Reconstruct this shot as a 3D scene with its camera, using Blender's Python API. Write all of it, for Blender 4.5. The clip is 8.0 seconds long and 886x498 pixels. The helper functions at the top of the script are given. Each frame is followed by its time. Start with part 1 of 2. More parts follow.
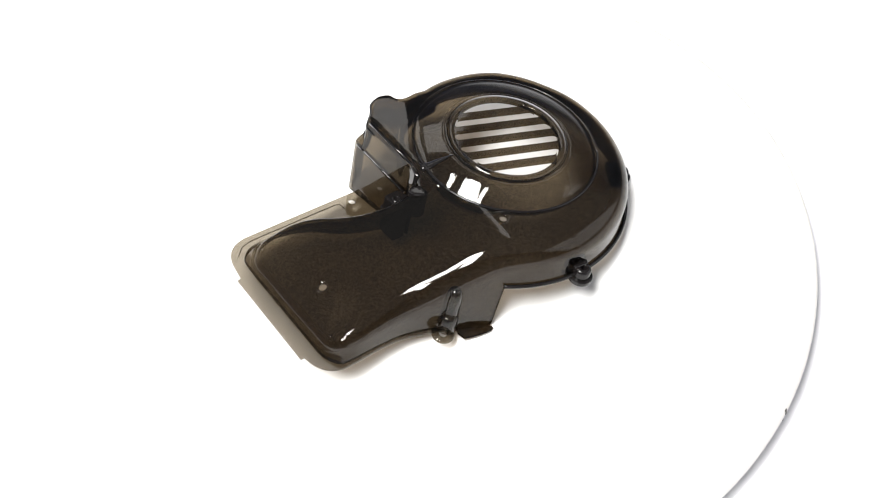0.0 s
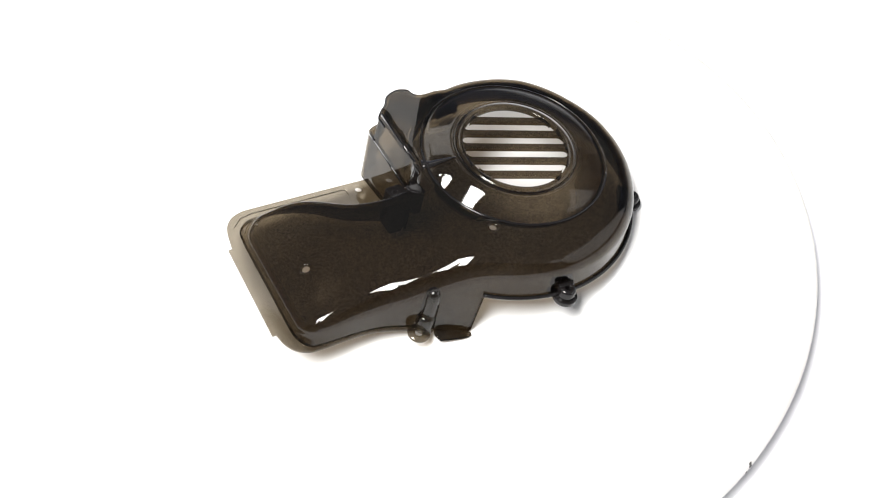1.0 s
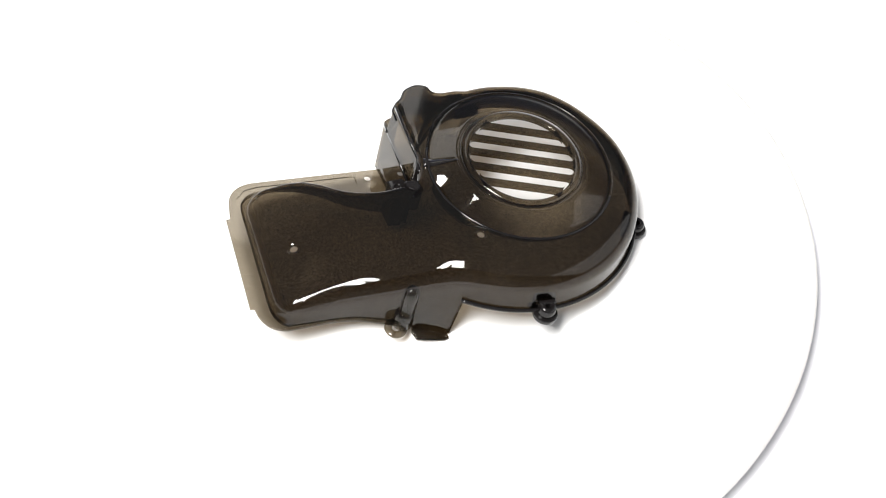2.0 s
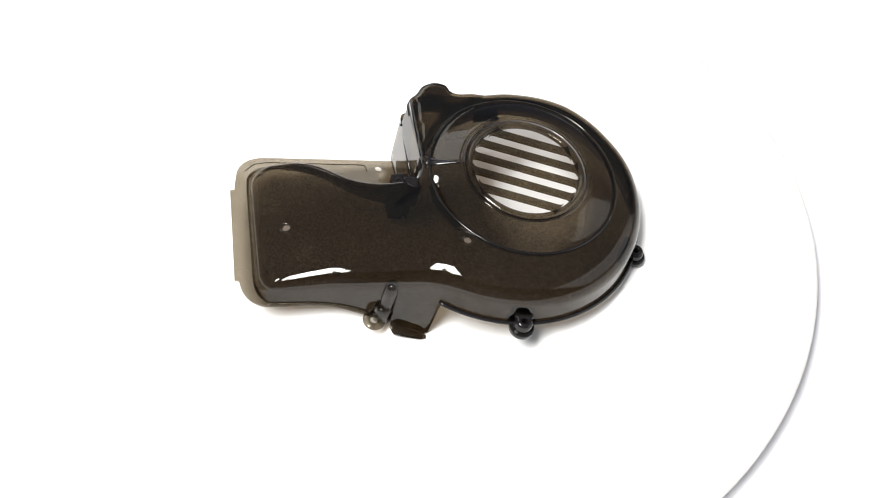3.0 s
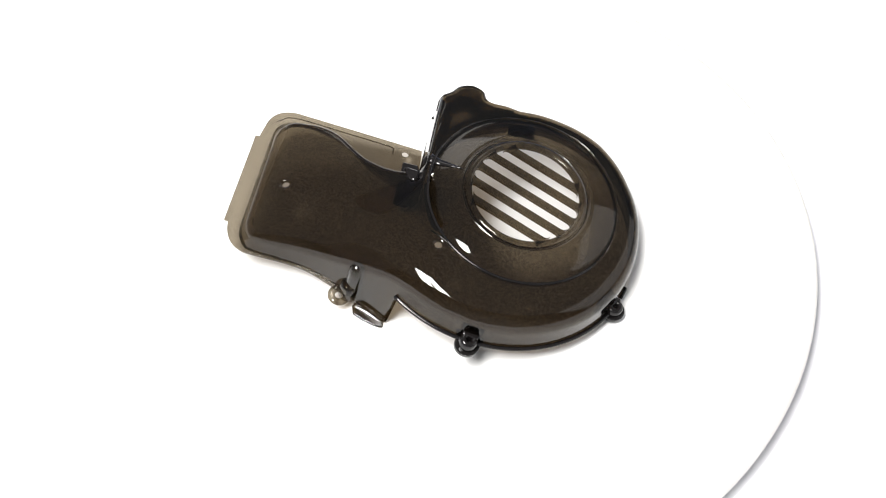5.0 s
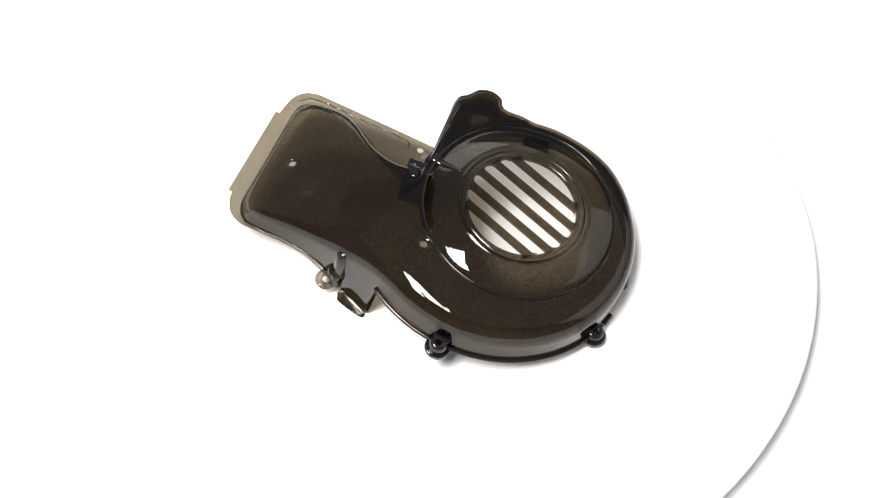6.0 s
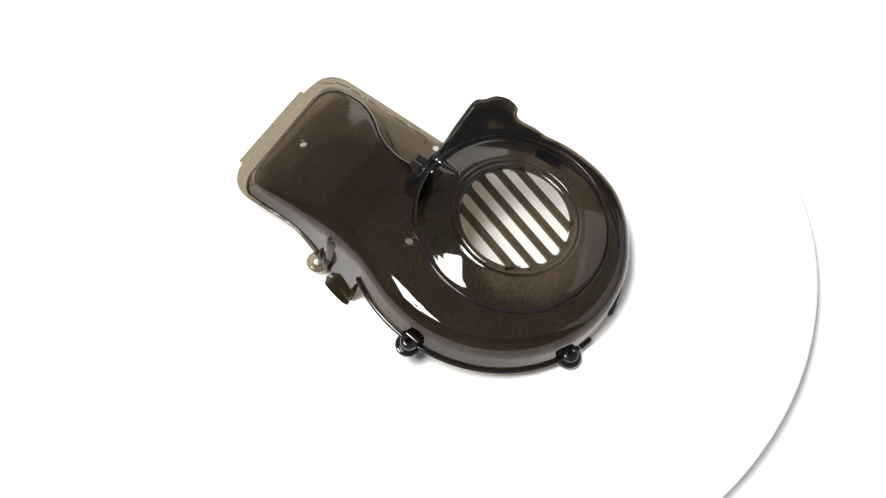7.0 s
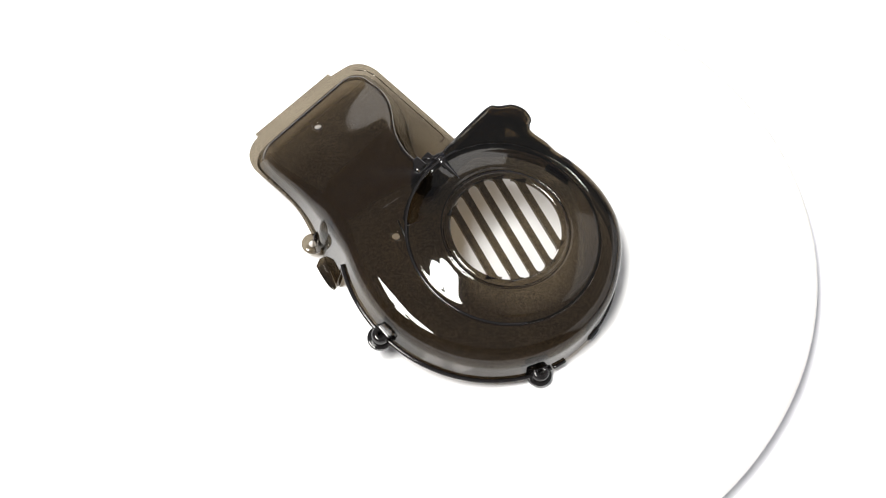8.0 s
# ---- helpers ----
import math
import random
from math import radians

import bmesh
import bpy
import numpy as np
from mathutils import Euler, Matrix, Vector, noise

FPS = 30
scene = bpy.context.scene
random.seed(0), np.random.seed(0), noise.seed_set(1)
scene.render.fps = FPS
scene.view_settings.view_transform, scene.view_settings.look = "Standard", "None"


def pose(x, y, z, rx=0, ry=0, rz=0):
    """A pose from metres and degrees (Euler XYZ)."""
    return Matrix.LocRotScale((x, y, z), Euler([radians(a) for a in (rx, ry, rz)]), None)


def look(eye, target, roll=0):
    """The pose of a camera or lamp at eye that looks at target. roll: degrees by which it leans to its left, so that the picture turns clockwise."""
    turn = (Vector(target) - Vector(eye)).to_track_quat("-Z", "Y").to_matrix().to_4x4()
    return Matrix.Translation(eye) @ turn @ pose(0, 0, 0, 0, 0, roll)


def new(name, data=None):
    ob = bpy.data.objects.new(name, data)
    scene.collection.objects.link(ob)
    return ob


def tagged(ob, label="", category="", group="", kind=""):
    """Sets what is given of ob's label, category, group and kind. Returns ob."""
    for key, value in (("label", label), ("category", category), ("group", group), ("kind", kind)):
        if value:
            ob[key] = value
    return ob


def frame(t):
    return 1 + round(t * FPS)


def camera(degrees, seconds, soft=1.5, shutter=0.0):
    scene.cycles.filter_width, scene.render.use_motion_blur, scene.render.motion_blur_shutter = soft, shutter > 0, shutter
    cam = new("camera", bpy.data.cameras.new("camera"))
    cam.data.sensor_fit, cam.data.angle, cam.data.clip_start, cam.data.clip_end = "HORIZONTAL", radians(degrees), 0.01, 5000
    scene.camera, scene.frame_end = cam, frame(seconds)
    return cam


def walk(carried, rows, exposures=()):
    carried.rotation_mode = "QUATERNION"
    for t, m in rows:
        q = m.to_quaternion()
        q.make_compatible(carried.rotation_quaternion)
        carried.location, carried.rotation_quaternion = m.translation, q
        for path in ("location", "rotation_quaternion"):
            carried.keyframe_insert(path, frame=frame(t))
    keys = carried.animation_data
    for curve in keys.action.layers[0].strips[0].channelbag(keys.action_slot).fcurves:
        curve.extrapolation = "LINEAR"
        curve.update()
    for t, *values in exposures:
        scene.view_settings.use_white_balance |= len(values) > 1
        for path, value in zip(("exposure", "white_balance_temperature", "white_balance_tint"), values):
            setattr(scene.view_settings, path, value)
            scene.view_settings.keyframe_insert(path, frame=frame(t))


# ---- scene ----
import mathutils.geometry

# The camera stands still before a slowly turning table.
cam = camera(42.0, 8.0, soft=1.1)
EYE = Vector((0.0, -0.4012, 0.5661))
AIM = EYE + Vector((0.0001, 0.5656, -0.8247))
walk(cam, [(0.0, look(EYE, AIM, -3.43)), (8.0, look(EYE, AIM, -3.43))])

# ---- light ----
world = bpy.data.worlds.new("world")
scene.world = world
world.use_nodes = True
world.node_tree.nodes["Background"].inputs[0].default_value = (0.93, 0.96, 1.0, 1)
world.node_tree.nodes["Background"].inputs[1].default_value = 0.33


def softbox(x, y, z, width, depth, power, aim=(0, 0, 0), turn=0.0):
    data = bpy.data.lights.new("softbox_light", "AREA")
    data.shape, data.size, data.size_y, data.energy = "RECTANGLE", width, depth, power
    data.color = (1.0, 0.985, 0.96)
    lamp = new("softbox_light", data)
    lamp.matrix_world = look((x, y, z), aim, turn)
    return lamp


# one two-panel softbox above the camera's shoulder and a broad weak diffuser behind the table
softbox(-0.354, -0.33, 1.00, 0.165, 0.54, 15.5, (-0.31, -0.27, 0), 4)
softbox(-0.166, -0.33, 1.00, 0.165, 0.54, 15.5, (-0.15, -0.27, 0), 4)
softbox(0.08, 1.14, 1.04, 0.76, 0.50, 3.2)
# Low lamp on the right, added as fill for the disc's shaded edge.
softbox(1.60, -0.10, 0.68, 1.80, 1.10, 7.5)


# ---- materials ----
def node_material(name):
    m = bpy.data.materials.new(name)
    m.use_nodes = True
    nt = m.node_tree
    nt.nodes.clear()
    return m, nt, nt.nodes.new("ShaderNodeOutputMaterial")


def noise_node(nt, scale, detail=3.0):
    co = nt.nodes.new("ShaderNodeTexCoord")
    n = nt.nodes.new("ShaderNodeTexNoise")
    n.inputs["Scale"].default_value, n.inputs["Detail"].default_value = scale, detail
    nt.links.new(co.outputs["Object"], n.inputs["Vector"])
    return n


def ramp(nt, source, low, high, at=(0.3, 0.7)):
    r = nt.nodes.new("ShaderNodeValToRGB")
    r.color_ramp.elements[0].position, r.color_ramp.elements[1].position = at
    r.color_ramp.elements[0].color, r.color_ramp.elements[1].color = (*low, 1), (*high, 1)
    nt.links.new(source, r.inputs[0])
    return r


def smoked_plastic(name, low, high, body, share, shine=(0.03, 0.05)):
    """Clear tinted plastic: what is not mirrored at the surface passes through, tinted."""
    m, nt, out = node_material(name)
    big, fine = noise_node(nt, 22.0), noise_node(nt, 900.0, 2.0)
    speckle = noise_node(nt, 850.0, 4.0)
    both = nt.nodes.new("ShaderNodeMath")
    both.operation, both.inputs[1].default_value = "MULTIPLY_ADD", 0.8
    nt.links.new(speckle.outputs["Fac"], both.inputs[0])
    half = nt.nodes.new("ShaderNodeMath")
    half.operation, half.inputs[1].default_value = "MULTIPLY", 0.2
    nt.links.new(big.outputs["Fac"], half.inputs[0])
    nt.links.new(half.outputs[0], both.inputs[2])
    tint = ramp(nt, both.outputs[0], low, high, (0.42, 0.59))
    clear = nt.nodes.new("ShaderNodeBsdfTransparent")
    nt.links.new(tint.outputs[0], clear.inputs[0])
    haze = nt.nodes.new("ShaderNodeBsdfDiffuse")
    haze.inputs[0].default_value = (*body, 1)
    inner = nt.nodes.new("ShaderNodeMixShader")
    inner.inputs[0].default_value = share
    nt.links.new(clear.outputs[0], inner.inputs[1])
    nt.links.new(haze.outputs[0], inner.inputs[2])
    gloss = nt.nodes.new("ShaderNodeBsdfGlossy")
    rough = ramp(nt, noise_node(nt, 60.0).outputs["Fac"], (shine[0],) * 3, (shine[1],) * 3)
    nt.links.new(rough.outputs[0], gloss.inputs["Roughness"])
    bump = nt.nodes.new("ShaderNodeBump")
    bump.inputs["Strength"].default_value, bump.inputs["Distance"].default_value = 0.012, 0.0002
    nt.links.new(fine.outputs["Fac"], bump.inputs["Height"])
    nt.links.new(bump.outputs[0], gloss.inputs["Normal"])
    facing = nt.nodes.new("ShaderNodeLayerWeight")
    facing.inputs[0].default_value = 0.5
    fifth = nt.nodes.new("ShaderNodeMath")
    fifth.operation, fifth.inputs[1].default_value = "POWER", 5.0
    nt.links.new(facing.outputs["Facing"], fifth.inputs[0])
    fresnel = nt.nodes.new("ShaderNodeMath")
    fresnel.operation, fresnel.inputs[1].default_value, fresnel.inputs[2].default_value = "MULTIPLY_ADD", 0.963, 0.037
    nt.links.new(fifth.outputs[0], fresnel.inputs[0])
    mix = nt.nodes.new("ShaderNodeMixShader")
    nt.links.new(fresnel.outputs[0], mix.inputs[0])
    nt.links.new(inner.outputs[0], mix.inputs[1])
    nt.links.new(gloss.outputs[0], mix.inputs[2])
    nt.links.new(mix.outputs[0], out.inputs[0])
    return m


def painted(name, low, high, roughness, scale, grain=600.0, bump_depth=0.0002):
    m, nt, out = node_material(name)
    b = nt.nodes.new("ShaderNodeBsdfPrincipled")
    nt.links.new(ramp(nt, noise_node(nt, scale).outputs["Fac"], low, high).outputs[0], b.inputs["Base Color"])
    b.inputs["Roughness"].default_value = roughness
    bump = nt.nodes.new("ShaderNodeBump")
    bump.inputs["Strength"].default_value, bump.inputs["Distance"].default_value = 0.15, bump_depth
    nt.links.new(noise_node(nt, grain).outputs["Fac"], bump.inputs["Height"])
    nt.links.new(bump.outputs[0], b.inputs["Normal"])
    nt.links.new(b.outputs[0], out.inputs[0])
    return m


SMOKE = smoked_plastic("smoked_plastic", (0.276, 0.237, 0.181), (0.362, 0.317, 0.252), (0.04, 0.035, 0.03), 0.02)
# Paler copy of the smoked plastic, with brighter light put into its tint.
PALE = smoked_plastic("pale_smoked_plastic", (0.44, 0.402, 0.342), (0.50, 0.46, 0.396), (0.05, 0.044, 0.036), 0.04)
DENSE = smoked_plastic("smoked_plastic_solid", (0.10, 0.09, 0.08), (0.15, 0.135, 0.12), (0.008, 0.007, 0.007), 0.85)
SATIN = smoked_plastic("smoked_plastic_satin", (0.10, 0.09, 0.08), (0.15, 0.135, 0.12), (0.015, 0.014, 0.012), 0.85, (0.30, 0.42))
WHITE = painted("white_laminate", (0.80, 0.80, 0.80), (0.84, 0.84, 0.835), 0.05, 9.0, 600.0, 0.000004)
EDGE = painted("white_edge_band", (0.73, 0.715, 0.67), (0.77, 0.755, 0.71), 0.5, 30.0)
PAPER = painted("white_paper", (0.73, 0.73, 0.765), (0.77, 0.77, 0.80), 0.8, 5.0)
WALL = painted("wall_paint", (0.26, 0.27, 0.29), (0.31, 0.32, 0.34), 0.9, 3.0)
BOARD = painted("pale_wall_paint", (0.50, 0.54, 0.66), (0.56, 0.60, 0.72), 0.9, 3.0)
GRIME = painted("dark_scuff", (0.05, 0.05, 0.045), (0.12, 0.11, 0.10), 0.8, 300.0)

MM = 0.001


# ---- mesh helpers ----
def part(name, bm, material, parent=None, label="", smooth=True, thick=0.0, offset=-1.0, bevel=0.0):
    me = bpy.data.meshes.new(name)
    bm.to_mesh(me)
    bm.free()
    me.materials.append(material)
    for f in me.polygons:
        f.use_smooth = smooth
    ob = new(name, me)
    ob.parent = parent
    if label:
        tagged(ob, label)
    if thick:
        s = ob.modifiers.new("thickness", "SOLIDIFY")
        s.thickness, s.offset, s.use_even_offset = thick, offset, False
    if bevel:
        b = ob.modifiers.new("edges", "BEVEL")
        b.width, b.segments, b.limit_method = bevel, 3, "ANGLE"
    return ob


def revolve(profile, centre, steps=128, closed=False):
    """A surface of revolution from (radius, height) pairs in mm round centre."""
    bm = bmesh.new()
    rings = []
    for r, h in profile:
        rings.append([bm.verts.new(((centre[0] + r * math.cos(a)) * MM, (centre[1] + r * math.sin(a)) * MM, h * MM))
                      for a in (2 * math.pi * i / steps for i in range(steps))])
    pairs = list(zip(rings, rings[1:])) + ([(rings[-1], rings[0])] if closed else [])
    for lo, hi in pairs:
        for i in range(steps):
            j = (i + 1) % steps
            bm.faces.new((lo[i], lo[j], hi[j], hi[i]))
    bmesh.ops.recalc_face_normals(bm, faces=bm.faces)
    return bm


def prism(outline, low, high):
    """An upright solid over an outline in mm."""
    bm = bmesh.new()
    a = [bm.verts.new((x * MM, y * MM, low * MM)) for x, y in outline]
    b = [bm.verts.new((x * MM, y * MM, high * MM)) for x, y in outline]
    bm.faces.new(a[::-1])
    bm.faces.new(b)
    for i in range(len(a)):
        j = (i + 1) % len(a)
        bm.faces.new((a[i], a[j], b[j], b[i]))
    bmesh.ops.recalc_face_normals(bm, faces=bm.faces)
    return bm


def sweep(points, radius, sides=8, closed=False):
    """A round bead along points in mm."""
    bm = bmesh.new()
    pts = [Vector(p) for p in points]
    rings = []
    for i, q in enumerate(pts):
        a = pts[(i - 1) % len(pts)] if closed or i else q
        b = pts[(i + 1) % len(pts)] if closed or i < len(pts) - 1 else q
        along = (b - a).normalized()
        side = along.cross(Vector((0, 0, 1))).normalized()
        up = side.cross(along)
        rings.append([bm.verts.new((q + radius * (math.cos(k) * side + math.sin(k) * up)) * MM)
                      for k in (2 * math.pi * j / sides for j in range(sides))])
    for i in range(len(rings) if closed else len(rings) - 1):
        lo, hi = rings[i], rings[(i + 1) % len(rings)]
        for j in range(sides):
            bm.faces.new((lo[j], lo[(j + 1) % sides], hi[(j + 1) % sides], hi[j]))
    if not closed:
        bm.faces.new(rings[0])
        bm.faces.new(rings[-1][::-1])
    bmesh.ops.recalc_face_normals(bm, faces=bm.faces)
    return bm


def curve_through(points, step=1.5):
    """A smooth curve through points (any number of values each), sampled about every step mm."""
    P = np.array(points, float)
    out = []
    for i in range(len(P) - 1):
        a, b, c, d = P[max(i - 1, 0)], P[i], P[i + 1], P[min(i + 2, len(P) - 1)]
        n = max(2, int(np.linalg.norm((c - b)[:2]) / step))
        for k in range(n):
            t = k / n
            out.append(0.5 * (2 * b + (c - a) * t + (2 * a - 5 * b + 4 * c - d) * t * t + (3 * b - a - 3 * c + d) * t ** 3))
    return np.array(out)


def inside(points, poly):
    x, y = points[:, 0][:, None], points[:, 1][:, None]
    x0, y0 = poly[:, 0], poly[:, 1]
    x1, y1 = np.roll(x0, -1), np.roll(y0, -1)
    dy = np.where(y1 == y0, 1e-9, y1 - y0)
    return (((y0 > y) != (y1 > y)) & (x < (x1 - x0) * (y - y0) / dy + x0)).sum(1) % 2 == 1


def loop_edges(start, n):
    return [(start + i, start + (i + 1) % n) for i in range(n)]


def ring_of(centre, r, n):
    a = np.arange(n) * 2 * np.pi / n
    return np.c_[centre[0] + r * np.cos(a), centre[1] + r * np.sin(a)]


def triangulate(loops, loose):
    """Triangles over closed loops, which stay edges, and loose points between them."""
    pts, edges = [], []
    for lp in loops:
        edges += loop_edges(len(pts), len(lp))
        pts += [Vector(q) for q in lp[:, :2]]
    pts += [Vector(q) for q in loose]
    v, _, f, *_ = mathutils.geometry.delaunay_2d_cdt(pts, edges, [], 0, 1e-5)
    return np.array([tuple(q) for q in v]), np.array([t for t in f if len(t) == 3])


# ---- the fan cover, in millimetres on its own flange plane ----
FAN = np.array([30.0, 22.5])      # the fan's axis
RIM, TOP, SPOT = 32.0, 55.0, 54.5  # rim height, roof height, radius of the raised collar


def volute_radius(deg):
    """The spiral wall: tight over the top, widening towards the duct."""
    return 69.5 + 2.5 * min(max((62 - deg) / 28, 0), 1) + 0.133 * max(34 - deg, 0) - 0.1 * max(deg - 90, 0)


def on_volute(deg, extra=0.0):
    a = radians(deg)
    return FAN + (volute_radius(deg) + extra) * np.array([math.cos(a), math.sin(a)])


def outline():
    """The foot of the shell's wall and the start of its shoulder. Columns: foot x, y, z; shoulder x, y; shoulder radius."""
    def drafted(rows):
        # foot x, y, z, draft, radius: the wall leans inward by its draft
        rows = np.array(rows, float)
        along = np.gradient(rows[:, :2], axis=0)
        along /= np.linalg.norm(along, axis=1)[:, None]
        start = rows[:, :2] + np.c_[-along[:, 1], along[:, 0]] * rows[:, 3:4]
        return np.c_[rows[:, :3], start, rows[:, 4]]

    spiral = drafted([(*on_volute(d), RIM, 1.6, 12.5 - 3.0 * min(max((d - 5) / 35, 0), 1) - 3.0 * max(d - 115, 0) / 22) for d in np.arange(-93.5, 137, 1.1)])
    lobe = drafted(curve_through([(*on_volute(137), RIM, 1.6, 6.5), (-22.6, 62.0, RIM, 1.4, 4.0), (-26.4, 57.4, RIM, 1.2, 2.5), (-29.4, 54.6, RIM, 1.0, 2.0), (-33.0, 54.0, RIM, 1.0, 1.8), (-37.2, 56.2, RIM, 1.0, 1.5),
                                  (-44.4, 53.8, RIM, 1.0, 1.5), (-49.0, 47.0, RIM, 1.0, 1.5), (-49.2, 39.4, RIM, 1.0, 1.5), (-51.4, 32.8, RIM, 1.0, 1.5)], 1.1))
    front = drafted(curve_through([(-51.0, 31.9, RIM, 1.0, 1.5), (-39.4, 16.0, RIM, 1.0, 1.5), (-26.8, -0.2, RIM, 1.0, 1.5)], 1.2))
    # the duct's far side slopes from its crease down to a line along the flange
    slant = curve_through([(-25.2, -1.5, 20, -24.0, -4.5, 2.0), (-27.5, -0.5, 3, -21.6, -10.0, 2.5), (-33.0, 1.2, 1, -29.5, -14.2, 3.5), (-40.0, -1.0, 1, -38.5, -17.0, 4), (-49.0, -3.5, 1, -48.0, -18.4, 4), (-58.0, -5.2, 1, -56.5, -18.6, 4),
                           (-67.0, -5.5, 1, -64.5, -17.8, 4), (-77.0, -5.5, 1, -74.0, -16.6, 4), (-88.0, -7.5, 1, -83.5, -16.9, 4), (-99.0, -12.0, 1, -92.5, -19.5, 4),
                           (-108.0, -17.5, 1, -100.0, -23.8, 4), (-114.0, -23.5, 1, -106.6, -27.8, 4), (-116.0, -31.0, 1, -110.4, -33.6, 4.5), (-114.2, -36.6, 1, -110.8, -38.8, 5)], 1.2)
    mouth = curve_through([(-112.3, -39.5, 1, -109.2, -41.8, 5), (-94.0, -65.5, 1, -90.9, -67.6, 5), (-77.5, -89.0, 1, -74.2, -90.6, 5), (-73.0, -95.0, 1, -70.0, -94.8, 5),
                           (-68.5, -98.8, 1, -66.0, -97.0, 5), (-62.5, -100.8, 1, -60.4, -97.8, 6), (-56.5, -98.9, 1, -54.7, -95.6, 7.5), (-38.5, -86.8, 1, -37.4, -84.8, 10.5),
                           (-26.5, -80.3, 1, -25.7, -78.8, 11.5), (-12.0, -75.7, 1, -11.5, -74.2, 12), (4.0, -72.7, 0, 4.3, -70.7, 12.5), (9.5, -71.4, -0.8, 9.7, -69.0, 12.5), (15.0, -70.2, -1.2, 15.2, -67.3, 12.5), (20.0, -69.2, -1.6, 20.0, -66.1, 12.5), (24.4, -68.4, -2.0, 24.2, -65.5, 12.5)], 1.2)
    rows = np.vstack([spiral, lobe, front, slant, mouth])
    # ease the shoulder where the duct's side runs into the spiral
    eased = sum(np.roll(rows, k, 0) for k in range(-7, 8)) / 15
    near = np.r_[len(rows) - 72:len(rows), 0:26]
    rows[near, 3:6] = eased[near, 3:6]
    return rows


SLOPE = np.array([[-140, 3.0], [-118, 4.5], [-112, 10.0], [-105, 15.5], [-95, 18.5], [-65, 27.3], [-40, 39.8], [-21, 50.2], [-7, 54.2], [6, 55.0], [200, 55.0]])
FINE = np.linspace(-130, 200, 1321)
KERNEL = np.exp(-(np.linspace(-3, 3, 161) ** 2) / 2)
EASED = np.convolve(np.pad(np.interp(FINE, SLOPE[:, 0], SLOPE[:, 1]), 80, "edge"), KERNEL / KERNEL.sum(), "valid")


def roof(q):
    """The height of the roof: low over the duct's mouth, full over the fan and the box."""
    along = 0.82 * q[:, 0] + 0.57 * q[:, 1]
    h = np.interp(along, FINE, EASED)
    past = ((q[:, 0] + 26.2) * 33 + q[:, 1] * 24) / 40.8
    width = np.interp(q[:, 1], [-45, -14], [40, 2.0])
    t = np.clip((past + width) / (2 * width), 0, 1)
    lift = np.clip((-12 - q[:, 0]) / 16, 0, 1)
    return h + (TOP + 0.5 + 1.2 * lift - h) * t * t * (3 - 2 * t)


def scoop(q):
    """How far, 0 to 1, a place lies in the sector where the collar falls away steeply towards the duct."""
    deg = np.degrees(np.arctan2(q[:, 1] - FAN[1], q[:, 0] - FAN[0]))
    a, b = np.clip((deg + 147) / 14, 0, 1), np.clip((-102 - deg) / 11, 0, 1)
    return a * a * (3 - 2 * a) * b * b * (3 - 2 * b)


HOLES = ((-73.1, -62.3), (22.5, -37.6))


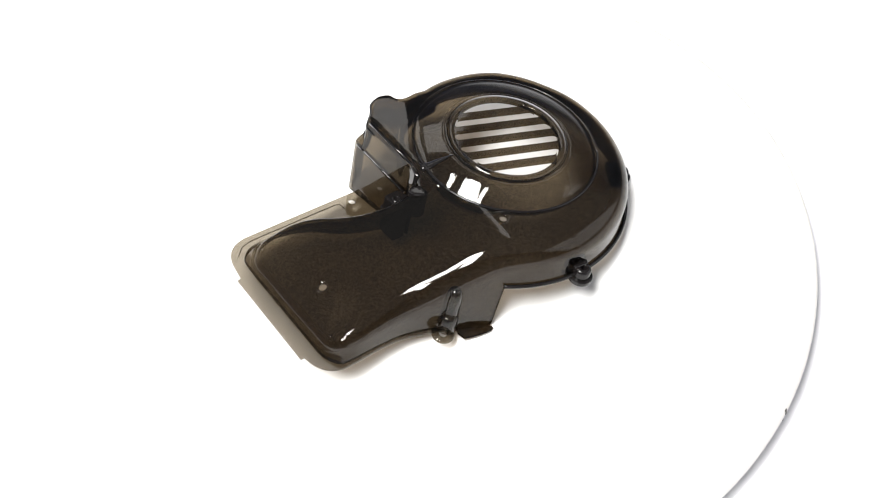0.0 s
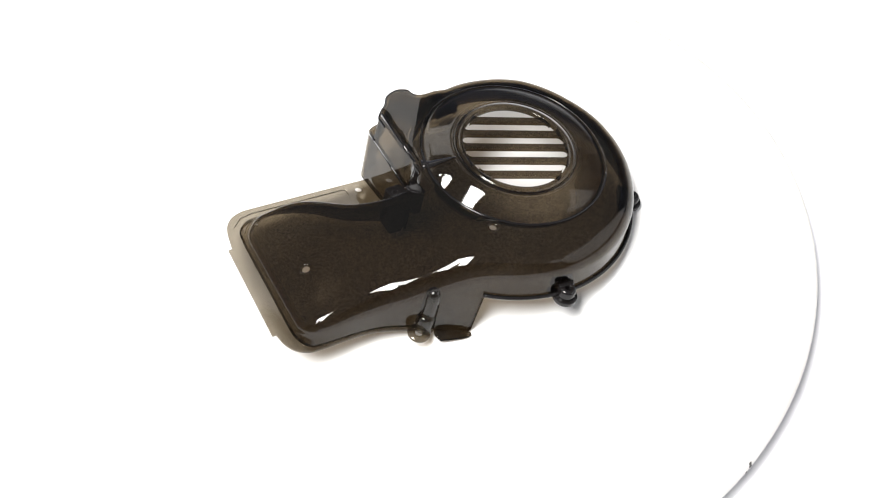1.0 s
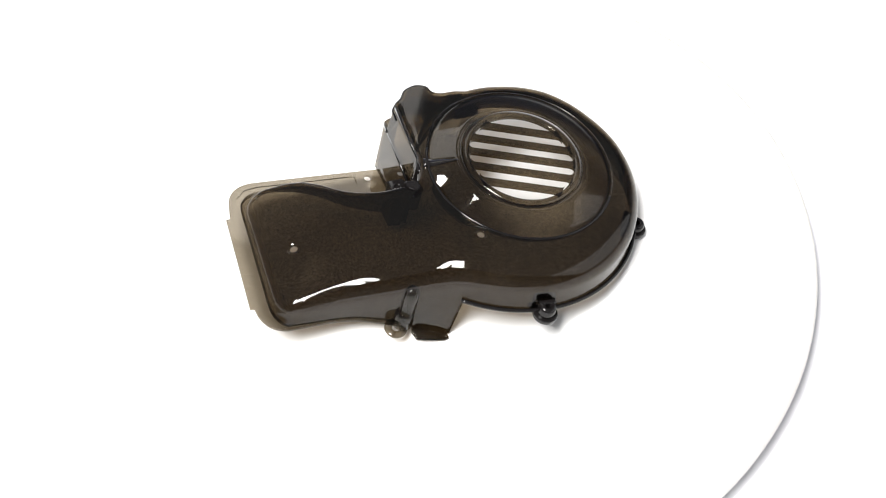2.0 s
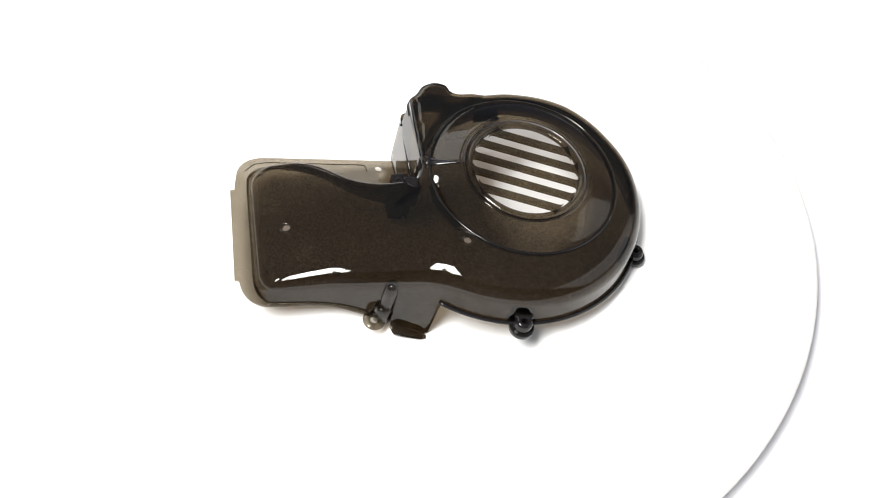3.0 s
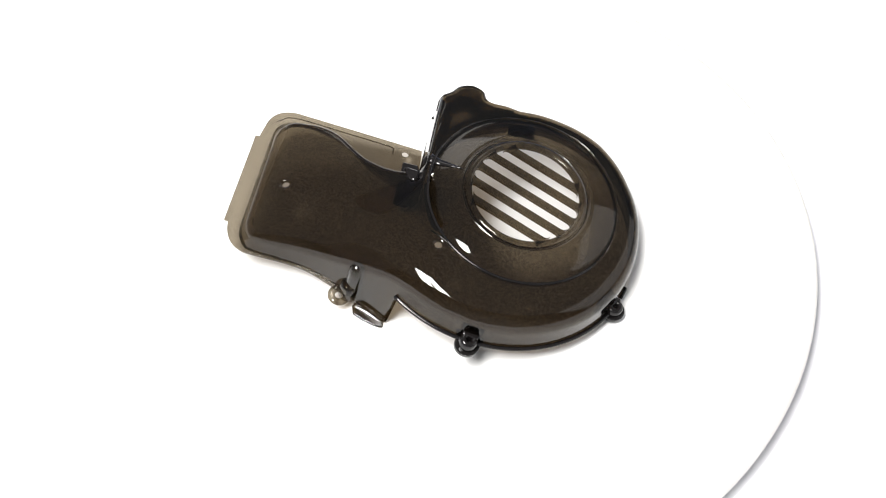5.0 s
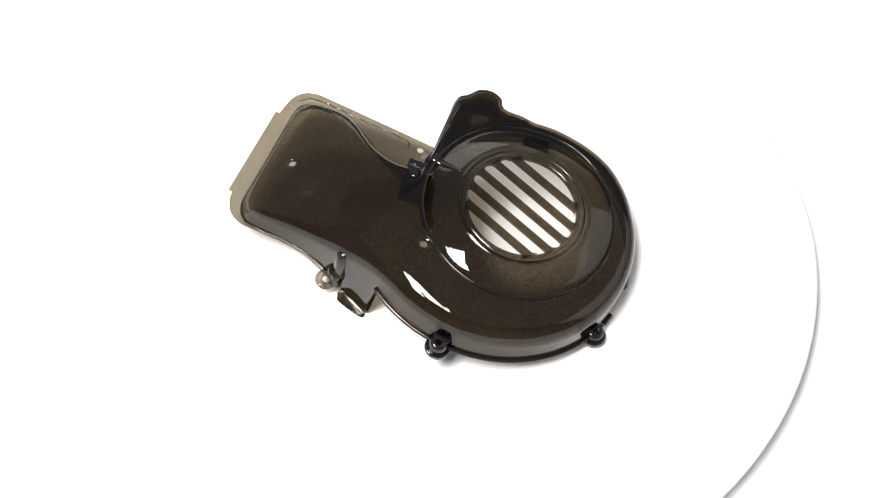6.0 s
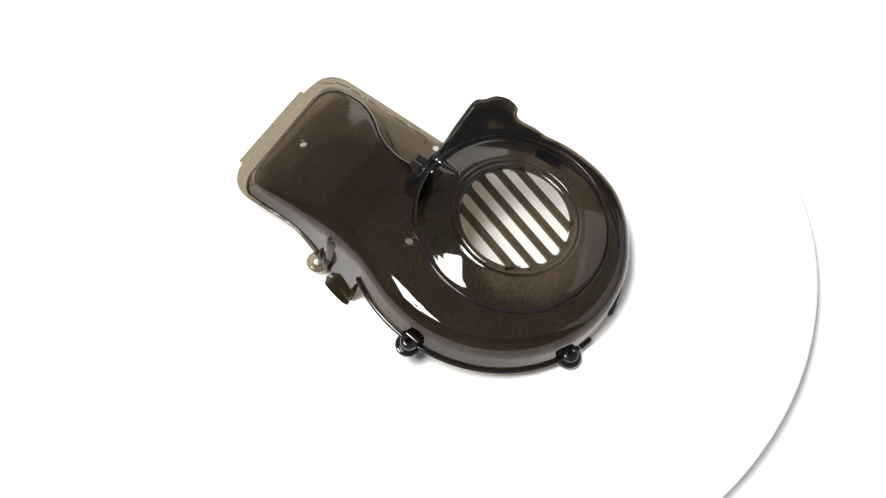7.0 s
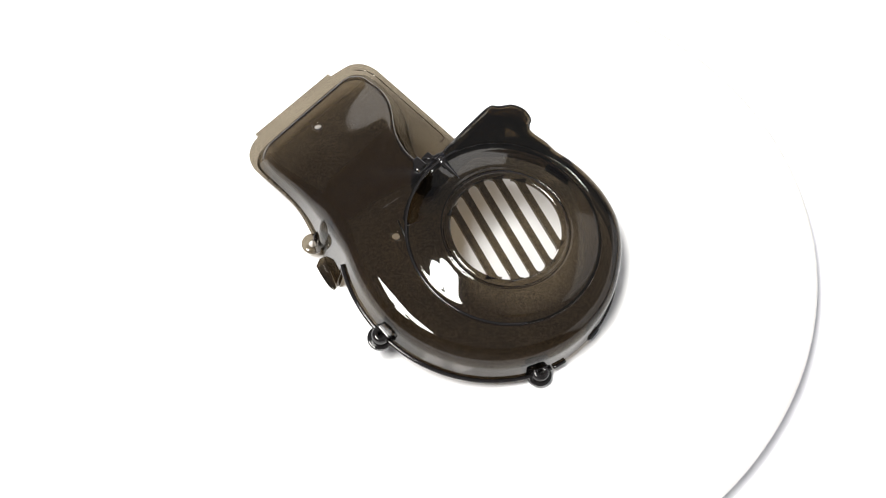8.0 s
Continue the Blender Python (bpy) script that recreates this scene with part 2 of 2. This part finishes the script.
def housing(parent):
    edge = outline()
    first = edge[:, 3:5]
    n = len(first)
    along = np.roll(first, -4, 0) - np.roll(first, 4, 0)
    along /= np.linalg.norm(along, axis=1)[:, None]
    inward = np.c_[-along[:, 1], along[:, 0]]
    radius = np.minimum(edge[:, 5], roof(first) - np.maximum(edge[:, 2], 1) - 2.0)
    radius = np.convolve(np.pad(radius, 4, "wrap"), np.ones(9) / 9, "valid")
    steps = 11
    bm = bmesh.new()
    rings, last = [], None
    for k in range(steps + 1):
        a = math.pi / 2 * k / steps
        q = first + inward * (radius * (1 - math.cos(a)))[:, None]
        h = roof(q) - radius * (1 - math.sin(a))
        last = q
        rings.append([bm.verts.new((x * MM, y * MM, z * MM)) for (x, y), z in zip(q, h)])
    foot = [bm.verts.new((x * MM, y * MM, z * MM)) for x, y, z in edge[:, :3]]
    lip = [bm.verts.new(f.co + (r.co - f.co).normalized() * 0.5 * MM) for f, r in zip(foot, rings[0])]
    middle = [bm.verts.new((f.co + r.co) / 2) for f, r in zip(foot, rings[0])]
    for lo, hi in zip([foot, lip, middle] + rings, [lip, middle] + rings):
        for i in range(n):
            j = (i + 1) % n
            bm.faces.new((lo[i], lo[j], hi[j], hi[i]))
    # the roof inside the shoulder, open over the fan
    gx, gy = np.meshgrid(np.arange(-118, 110, 2.0), np.arange(-106, 98, 1.74))
    q = np.c_[gx.ravel() + (np.round(gy.ravel() / 1.74) % 2) * 1.0, gy.ravel()]
    gap = np.linalg.norm(q[:, None] - last[None], axis=2).min(1)
    keep = inside(q, last) & (gap > 1.3) & (np.linalg.norm(q - FAN, axis=1) > SPOT + 2.3)
    for c in HOLES:
        keep &= np.linalg.norm(q - np.array(c), axis=1) > 3.2
    loops = [last, ring_of(FAN, SPOT + 0.4, 150)] + [ring_of(c, 2.3, 20) for c in HOLES]
    v, f = triangulate(loops, np.vstack([q[keep], ring_of(FAN, SPOT + 1.2, 150)]))
    mid = v[f].mean(1)
    good = inside(mid, last) & (np.linalg.norm(mid - FAN, axis=1) > SPOT + 0.38)
    for c in HOLES:
        good &= np.linalg.norm(mid - np.array(c), axis=1) > 2.25
    verts = [bm.verts.new((x * MM, y * MM, z * MM)) for (x, y), z in zip(v, roof(v))]
    for a, b, c in f[good]:
        bm.faces.new((verts[a], verts[b], verts[c]))
    for w in [w for w in bm.verts if not w.link_faces]:
        bm.verts.remove(w)
    bmesh.ops.remove_doubles(bm, verts=bm.verts, dist=1e-6)
    bmesh.ops.recalc_face_normals(bm, faces=bm.faces)
    if sum(x.normal.z * x.calc_area() for x in bm.faces) < 0:
        bmesh.ops.reverse_faces(bm, faces=bm.faces)
    return part("housing", bm, SMOKE, parent, "smoked translucent duct and volute shell", thick=1.8 * MM)


def collar_dome(parent):
    """The raised collar round the fan opening, stepping down onto the roof."""
    profile = [(SPOT + 0.3, 54.5), (SPOT - 0.2, 54.8), (SPOT - 0.6, 55.0)]
    height, r = 59.5, 40.9
    flank = []
    while r < SPOT - 1.0:
        flank.append((r, height))
        height -= 0.9 * (0.27 + 0.010 * (r + 0.45 - 41.1))
        r += 0.9
    profile += flank[::-1]
    profile += [(40.3, 59.66), (39.6, 59.84), (38.9, 59.98), (38.2, 60.0), (37.8, 59.9), (37.4, 59.9), (36.8, 60.25), (36.2, 60.55), (35.6, 60.6), (35.1, 60.4), (34.8, 60.0)]
    bm = revolve(profile, FAN, 300)
    # the flank runs out into the roof, but falls below it in the scooped sector
    for v in bm.verts:
        q = np.array([[v.co.x, v.co.y]]) / MM
        r, dip = np.linalg.norm(q[0] - FAN), scoop(q)[0]
        t = min(max((r - SPOT + 5) / 5, 0), 1) ** 2 * (1 - dip)
        v.co.z += ((roof(q)[0] + 0.05) * MM - v.co.z) * t - 0.39 * dip * max(r - 41.5, 0) * MM
    skirt = ring_of(FAN, SPOT, 300)
    low = np.minimum(roof(skirt) - 1.0, 52.0)
    bm.verts.ensure_lookup_table()
    base = [bm.verts.new((x * MM, y * MM, z * MM)) for (x, y), z in zip(ring_of(FAN, SPOT + 0.3, 300), low)]
    bm.verts.ensure_lookup_table()
    for i in range(300):
        j = (i + 1) % 300
        bm.faces.new((base[i], base[j], bm.verts[j], bm.verts[i]))
    bmesh.ops.recalc_face_normals(bm, faces=bm.faces)
    if sum(x.normal.z for x in bm.faces) < 0:
        bmesh.ops.reverse_faces(bm, faces=bm.faces)
    return part("collar", bm, SMOKE, parent, "raised smoked collar round the fan opening", thick=1.8 * MM)


def grille(parent):
    ring = revolve([(34.9, 60.6), (34.9, 57.6), (31.2, 57.6), (31.0, 58.0), (31.0, 60.0), (31.4, 60.6)], FAN, 120, closed=True)
    holder = part("grille_ring", ring, SMOKE, parent)
    lean = radians(15.5)
    ux, uy = np.array([math.cos(lean), math.sin(lean)]), np.array([-math.sin(lean), math.cos(lean)])
    for k in range(-2, 3):
        offset, half, radius = 10.55 * k, 1.95, 31.3
        upper, lower = [], []
        for side, rows in ((1, upper), (-1, lower)):
            reach = math.sqrt(radius ** 2 - (offset + side * half) ** 2)
            flare = [(0.0, 2.4), (0.5, 1.3), (1.2, 0.5), (2.2, 0.1), (3.2, 0.0)]
            for x, w in flare:
                rows.append((-reach + x, offset + side * (half + w)))
            for x, w in flare[::-1]:
                rows.append((reach - x, offset + side * (half + w)))
        shape = [FAN + a * ux + b * uy for a, b in lower + upper[::-1]]
        part("slat", prism(shape, 57.8, 60.45), SMOKE, holder, bevel=0.2 * MM, smooth=False)


def flange(parent):
    """The flat mounting plate round the duct's mouth, with a stepped edge."""
    side = curve_through([(-52.5, 27.0), (-80.0, 8.8), (-112.0, -12.6), (-118.2, -17.2), (-122.6, -23.5), (-123.3, -31.5), (-119.5, -40.5), (-117.0, -45.2)], 2.0)
    tongue = np.array([(-116.9, -45.3), (-118.8, -46.9), (-101.0, -72.6), (-83.2, -98.4), (-81.2, -97.2)])
    corner = curve_through([(-81.1, -97.2), (-76.0, -101.8), (-69.0, -104.6), (-61.5, -103.7), (-55.0, -99.8), (-38.8, -88.2), (-27.0, -81.7), (-12.0, -77.2),
                            (-2.0, -75.0)], 2.0)
    inner = curve_through([(-2.0, -72.5), (-12.0, -74.4), (-26.0, -79.0), (-38.0, -85.2), (-58.5, -98.4), (-65.5, -98.2), (-70.8, -95.0), (-74.5, -91.0), (-93.0, -64.5), (-111.8, -37.6), (-114.8, -30.6),
                           (-112.8, -24.4), (-107.2, -18.6), (-98.6, -13.2), (-88.0, -8.7), (-77.0, -6.7), (-67.0, -6.7), (-58.0, -6.4), (-49.0, -4.7), (-40.0, -2.2), (-33.5, 0.0),
                           (-30.5, 4.5), (-40.0, 17.6), (-50.5, 30.0)], 2.0)
    edge = np.vstack([side, tongue, corner[1:], inner])
    hole = ring_of((-54.1, 18.8), 2.2, 18)
    v, f = triangulate([edge, hole], np.zeros((0, 2)))
    mid = v[f].mean(1)
    good = inside(mid, edge) & (np.linalg.norm(mid - np.array([-54.1, 18.8]), axis=1) > 2.15)
    bm = bmesh.new()
    verts = [bm.verts.new((x * MM, y * MM, 1.4 * MM)) for x, y in v]
    for t in f[good]:
        bm.faces.new([verts[i] for i in t])
    for w in [w for w in bm.verts if not w.link_faces]:
        bm.verts.remove(w)
    bmesh.ops.recalc_face_normals(bm, faces=bm.faces)
    if sum(x.normal.z for x in bm.faces) < 0:
        bmesh.ops.reverse_faces(bm, faces=bm.faces)
    plate = part("flange", bm, PALE, parent, "flat smoked mounting flange", smooth=False, thick=1.6 * MM)
    step = [(-59.0, 12.5, 1.4), (-61.5, 15.6, 1.4), (-64.5, 14.6, 1.4), (-84.0, 1.6, 1.4), (-112.0, -17.0, 1.4), (-117.6, -22.6, 1.4), (-119.2, -30.0, 1.4)]
    part("flange_step", sweep(step, 0.28, 8), SMOKE, plate)


def boss(parent, deg, reach, top, foot):
    """A screw boss standing on the rim: a lobed lug with a hollow post."""
    c = on_volute(deg, reach)
    out = (c - FAN) / np.linalg.norm(c - FAN)
    across = np.array([-out[1], out[0]])
    lug = []
    for i in range(25):
        a = radians(-100 + 200 * i / 24)
        lug.append(c + 7.0 * (math.cos(a) * out + math.sin(a) * across))
    lug += [c - 7 * out + 8.4 * across, c - 7 * out - 8.4 * across]
    b = part("boss", prism(lug, RIM - 3.4, RIM - 0.2), DENSE, parent, "solid black screw boss on the rim", bevel=0.7 * MM, smooth=False)
    post = revolve([(1.7, top - 4), (1.7, top - 0.4), (2.1, top), (3.6, top), (4.5, top - 0.6), (4.9, top - 1.6), (5.2, RIM - 0.3), (5.0, foot + 0.6), (4.4, foot), (1.7, foot)], c, 36, closed=True)
    part("post", post, DENSE, b)
    web = [c - 1 * out + 4.2 * across, c - 8.5 * out + 6.6 * across, c - 8.5 * out - 6.6 * across, c - 1 * out - 4.2 * across]
    part("web", prism(web, RIM - 0.2, top + 0.5), DENSE, b, bevel=0.8 * MM, smooth=False)


def fan_cover():
    cover = new("fan_cover")
    tagged(cover, "smoked translucent plastic scooter fan cover lying on a white turntable", "fan cover")
    housing(cover)
    collar_dome(cover)
    grille(cover)
    flange(cover)
    bead = [(*on_volute(d, 0.7), RIM) for d in np.arange(-93.5, 9.0, 1.5)]
    part("rim_bead", sweep(bead, 1.2), DENSE, cover, "glossy black rim bead")
    part("rim_bead", sweep([(*on_volute(d, 0.7), RIM) for d in np.arange(31.0, 38.0, 1.5)], 0.8), DENSE, cover)
    part("box_bead", sweep([(-53.6, 37.4, 31), (-46.0, 26.5, 31), (-27.6, 0.6, 31)], 0.9), DENSE, cover)
    part("rim_bead", sweep([(*on_volute(d, 0.7), RIM) for d in np.arange(9.5, 16.0, 1.5)], 1.0), DENSE, cover)
    # the far rim: a thin black edge and an added band to darken the wall
    far = outline()[112:258]
    part("rim_edge", sweep([(x, y, RIM + 0.4) for x, y in far[:, :2]], 0.8), DENSE, cover, "thin black edge of the rim")
    toward = (far[:, 3:5] - far[:, :2]) / np.linalg.norm(far[:, 3:5] - far[:, :2], axis=1)[:, None]
    bm = bmesh.new()
    low = [bm.verts.new((x * MM, y * MM, (RIM + 0.6) * MM)) for x, y in far[:, :2] + 2.4 * toward]
    high = [bm.verts.new((x * MM, y * MM, (RIM + 17.5) * MM)) for x, y in far[:, :2] + 4.4 * toward]
    for i in range(len(low) - 1):
        bm.faces.new((low[i], low[i + 1], high[i + 1], high[i]))
    part("rim_dark_band", bm, SMOKE, cover, thick=0.8 * MM)
    lobe = outline()[226:264]
    part("box_rim", sweep([(x, y, z - 2.2) for (x, y), z in zip(lobe[:, 3:5], roof(lobe[:, 3:5]))], 0.7), DENSE, cover)
    boss(cover, -62.5, 2.2, 38.0, 27.0)
    boss(cover, 3.0, 0.8, 36.5, 25.0)
    boss(cover, 131.0, 2.4, 37.0, 27.0)
    # inner spiral wall under the box roof
    bm = bmesh.new()
    low, high = [], []
    for d in np.arange(140, 192, 2.0):
        q = FAN + (62.5 - 0.04 * max(d - 140, 0)) * np.array([math.cos(radians(d)), math.sin(radians(d))])
        low.append(bm.verts.new((q[0] * MM, q[1] * MM, RIM * MM)))
        high.append(bm.verts.new((q[0] * MM, q[1] * MM, 52.6 * MM)))
    for i in range(len(low) - 1):
        bm.faces.new((low[i], low[i + 1], high[i + 1], high[i]))
    part("inner_wall", bm, SMOKE, cover, thick=1.8 * MM)
    # Unseen layer added under the box roof to darken what shows through.
    dark_sheet = [(-24.5, 3.0), (-48.0, 34.5), (-47.4, 40.0), (-47.2, 46.6), (-43.4, 52.4), (-36.9, 54.6), (-31.6, 52.8), (-27.0, 55.6), (-22.6, 61.0), (-16.0, 58.0)]
    dark_sheet += [FAN + 62.0 * np.array([math.cos(radians(d)), math.sin(radians(d))]) for d in range(142, 188, 3)]
    part("box_dark_sheet", prism(dark_sheet, RIM + 14.0, RIM + 15.2), PALE, cover, smooth=False)
    # clip block beside the box
    block = part("clip_block", prism([(-31.0, -13.0), (-38.8, -3.2), (-31.5, 2.4), (-23.5, -2.5), (-24.5, -9.0)], 3.0, 31.0), DENSE, cover, "black clip block with a screw hole", bevel=0.7 * MM, smooth=False)
    part("screw_hole", revolve([(1.6, 31.1), (1.6, 31.9), (2.6, 31.9), (2.9, 31.1)], (-32.0, -5.6), 24, closed=True), DENSE, block)
    part("clip_shoulder", prism([(-25.2, -16.8), (-28.2, -13.9), (-21.6, -9.4), (-16.0, -14.4), (-19.2, -17.2)], 29.0, 48.4), DENSE, block, bevel=1.2 * MM, smooth=False)
    # Black solid added to darken the recess between clip block and box wall.
    part("corner_dark_fill", prism([(-28.2, 0.8), (-34.6, 9.4), (-39.0, 5.0), (-36.0, -2.0), (-29.0, -5.0)], 1.6, 14.0), DENSE, cover, bevel=0.8 * MM, smooth=False)
    part("corner_post", prism([(-26.4, 0.6), (-22.6, -0.4), (-21.8, -7.0), (-24.6, -5.6)], 3.0, 52.5), DENSE, cover, bevel=0.6 * MM, smooth=False)
    part("collar_rib", sweep([(13.0, -34.4, 54.4), (20.0, -33.2, 55.0), (27.0, -32.4, 55.2), (34.0, -32.2, 55.0)], 0.55, 8), SATIN, cover)
    # Black bead stands in for the shade under the collar's near edge.
    shade_ring = ring_of(FAN, SPOT + 0.5, 180)
    turn = [i for i in range(180) if 196 <= i * 2 <= 358]
    part("collar_shade_bead", sweep([(*shade_ring[i], roof(shade_ring[i:i + 1])[0] + 0.1) for i in turn], 0.8, 8), DENSE, cover)
    # black sheet on the collar's flank: the shade of a triangular dent as colour
    bm = bmesh.new()
    rows = []
    for k in range(13):
        f = k / 12
        a = np.array([-22.4, -0.9]) * (1 - f) + np.array([-3.4, 4.0]) * f
        b = np.array([-20.4, -6.2]) * (1 - f) + np.array([-3.4, 3.6]) * f
        row = []
        for q in (a, (a + b) / 2, b):
            r = np.linalg.norm(q - FAN)
            z = max(59.5 - (r - 40.9) * (0.27 + 0.005 * (r - 41.1)) if r > 40.9 else 60.0, roof(q[None])[0])
            row.append(bm.verts.new((q[0] * MM, q[1] * MM, (z + 0.3) * MM)))
        rows.append(row)
    for lo, hi in zip(rows, rows[1:]):
        for k in range(2):
            bm.faces.new((lo[k], hi[k], hi[k + 1], lo[k + 1]))
    bmesh.ops.recalc_face_normals(bm, faces=bm.faces)
    part("collar_dent_shade", bm, DENSE, cover, "black triangular sheet for a shaded dent in the collar", thick=0.8 * MM, offset=0.0)
    part("box_edge", sweep([(-48.6, 32.0, 53.6), (-37.4, 16.6, 53.6), (-25.4, 0.8, 53.2)], 0.95, 8), DENSE, cover)
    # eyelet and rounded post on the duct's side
    eyelet = part("eyelet", revolve([(2.3, 0.0), (2.3, 1.6), (3.0, 2.2), (5.4, 2.2), (6.4, 1.6), (6.6, 0.8), (6.2, 0.0)], (-4.8, -77.6), 36, closed=True), PALE, cover, "smoked eyelet lug")
    part("socket", revolve([(5.9, 1.0), (5.7, 7.0), (5.4, 11.0), (4.9, 12.6), (4.2, 13.0)], (-2.6, -72.4), 32), SMOKE, eyelet)
    part("buttress", revolve([(5.3, 1.0), (5.0, 12.0), (4.6, 24.0), (4.1, 29.0), (3.0, 31.4), (1.5, 32.4), (0.01, 32.6)], (-2.0, -70.4), 28), PALE, eyelet, "half-round paler buttress")
    # the folded foot of the side wall
    fold = prism([(3.0, -71.6), (4.2, -74.6), (8.2, -77.4), (13.4, -75.9), (20.0, -73.6), (23.0, -72.2), (25.0, -70.2), (24.2, -68.8), (12.0, -70.8)], -1.6, -0.6)
    for v in fold.verts:
        v.co.z -= 0.28 * max(-72.0 * MM - v.co.y, 0)
    part("foot_gusset", fold, SMOKE, cover, bevel=0.3 * MM, smooth=False)
    part("gusset_edge", sweep([(4.2, -74.6, -1.8), (8.2, -77.4, -2.6), (13.4, -75.9, -2.2), (20.0, -73.6, -1.6), (23.0, -72.2, -1.4), (25.0, -70.2, -1.6)], 0.5, 8), SMOKE, cover)
    # lower half of the box: a flat front that stands on the table, with a short return behind
    bm = bmesh.new()
    plan = [(-27.6, 0.9), (-40.4, 18.3), (-54.0, 37.0), (-54.8, 39.4), (-53.6, 42.0), (-48.6, 48.5)]
    foot = [2.0, -3.0, -7.0, -7.4, -7.0, -4.0]
    low = [bm.verts.new((x * MM, y * MM, z * MM)) for (x, y), z in zip(plan, foot)]
    high = [bm.verts.new((x * MM, y * MM, RIM * MM)) for x, y in plan]
    for i in range(len(plan) - 1):
        bm.faces.new((low[i], low[i + 1], high[i + 1], high[i]))
    part("box_wall", bm, SMOKE, cover, "flat smoked side wall of the box", smooth=False, thick=1.6 * MM, offset=1.0)
    return cover


def turntable():
    table = new("turntable")
    tagged(table, "round white turntable with a rounded pale edge, slowly turning", "turntable")
    disc = revolve([(0.01, 0.0), (60, 0.0), (120, 0.0), (180, 0.0), (214.5, 0.0), (216.5, -0.3)], (0, 0), 256)
    part("disc", disc, WHITE, table)
    side = revolve([(216.5, -0.3), (218.5, -1.0), (220.4, -2.8), (221.7, -5.5), (222.2, -8.5), (222.0, -11.5), (220.8, -13.0), (200, -13.5), (0.01, -13.5)], (0, 0), 256)
    part("edge_band", side, EDGE, table)
    part("pedestal", revolve([(190, -13.4), (190, -24), (0.01, -24)], (0, 0), 96), WHITE, table)
    for deg, w, low, high in ((-35.6, 0.22, -8.0, -4.0), (-36.5, 0.16, -9.5, -6.5)):
        bm = bmesh.new()
        rows = []
        for a in (deg - w, deg + w):
            rows.append([bm.verts.new((r * MM * math.cos(radians(a)), r * MM * math.sin(radians(a)), z * MM)) for r, z in ((221.5, high), (222.5, low))])
        bm.faces.new((rows[0][0], rows[0][1], rows[1][1], rows[1][0]))
        part("scuff", bm, GRIME, table, thick=0.4 * MM)
    return table


def slab(name, material, low, high, label, category):
    bm = bmesh.new()
    bmesh.ops.create_cube(bm, size=1.0)
    for v in bm.verts:
        v.co = Vector([(a + b) / 2 + c * (b - a) for a, b, c in zip(low, high, v.co)])
    tagged(part(name, bm, material, smooth=False), label, category, kind="structure")


def surroundings():
    slab("ground", PAPER, (-3.1, -1.6, -0.06), (3.1, 3.1, -0.024), "plain white paper ground under the turntable", "ground")
    # Grey wall out of view, added so camera-facing surfaces mirror something dark.
    slab("wall_south", WALL, (-3.0, -1.6, -0.05), (3.0, -1.5, 2.2), "unseen grey wall added to darken front reflections", "wall")
    slab("wall_north", BOARD, (-3.0, 3.0, -0.05), (3.0, 3.1, 2.2), "plain pale studio wall", "wall")
    slab("wall_west", BOARD, (-3.1, -1.6, -0.05), (-3.0, 3.1, 2.2), "plain pale studio wall", "wall")
    slab("wall_east", BOARD, (3.0, -1.6, -0.05), (3.1, 3.1, 2.2), "plain pale studio wall", "wall")


surroundings()
TABLE = turntable()
COVER = fan_cover()
# the cover leans a little on its lower fin and the far rim
LEAN = Matrix(((0.97918, 0.0, -0.20301), (-0.02177, 0.99423, -0.10500), (0.20184, 0.10724, 0.97353))).transposed().to_4x4()


def motions():
    times = [0.5 * i for i in range(17)]
    walk(TABLE, [(t, pose(0, 0, 0, 0, 0, -10.0 * t)) for t in times])
    walk(COVER, [(t, pose(0, 0, 0, 0, 0, -10.0 * t) @ LEAN) for t in times])


motions()
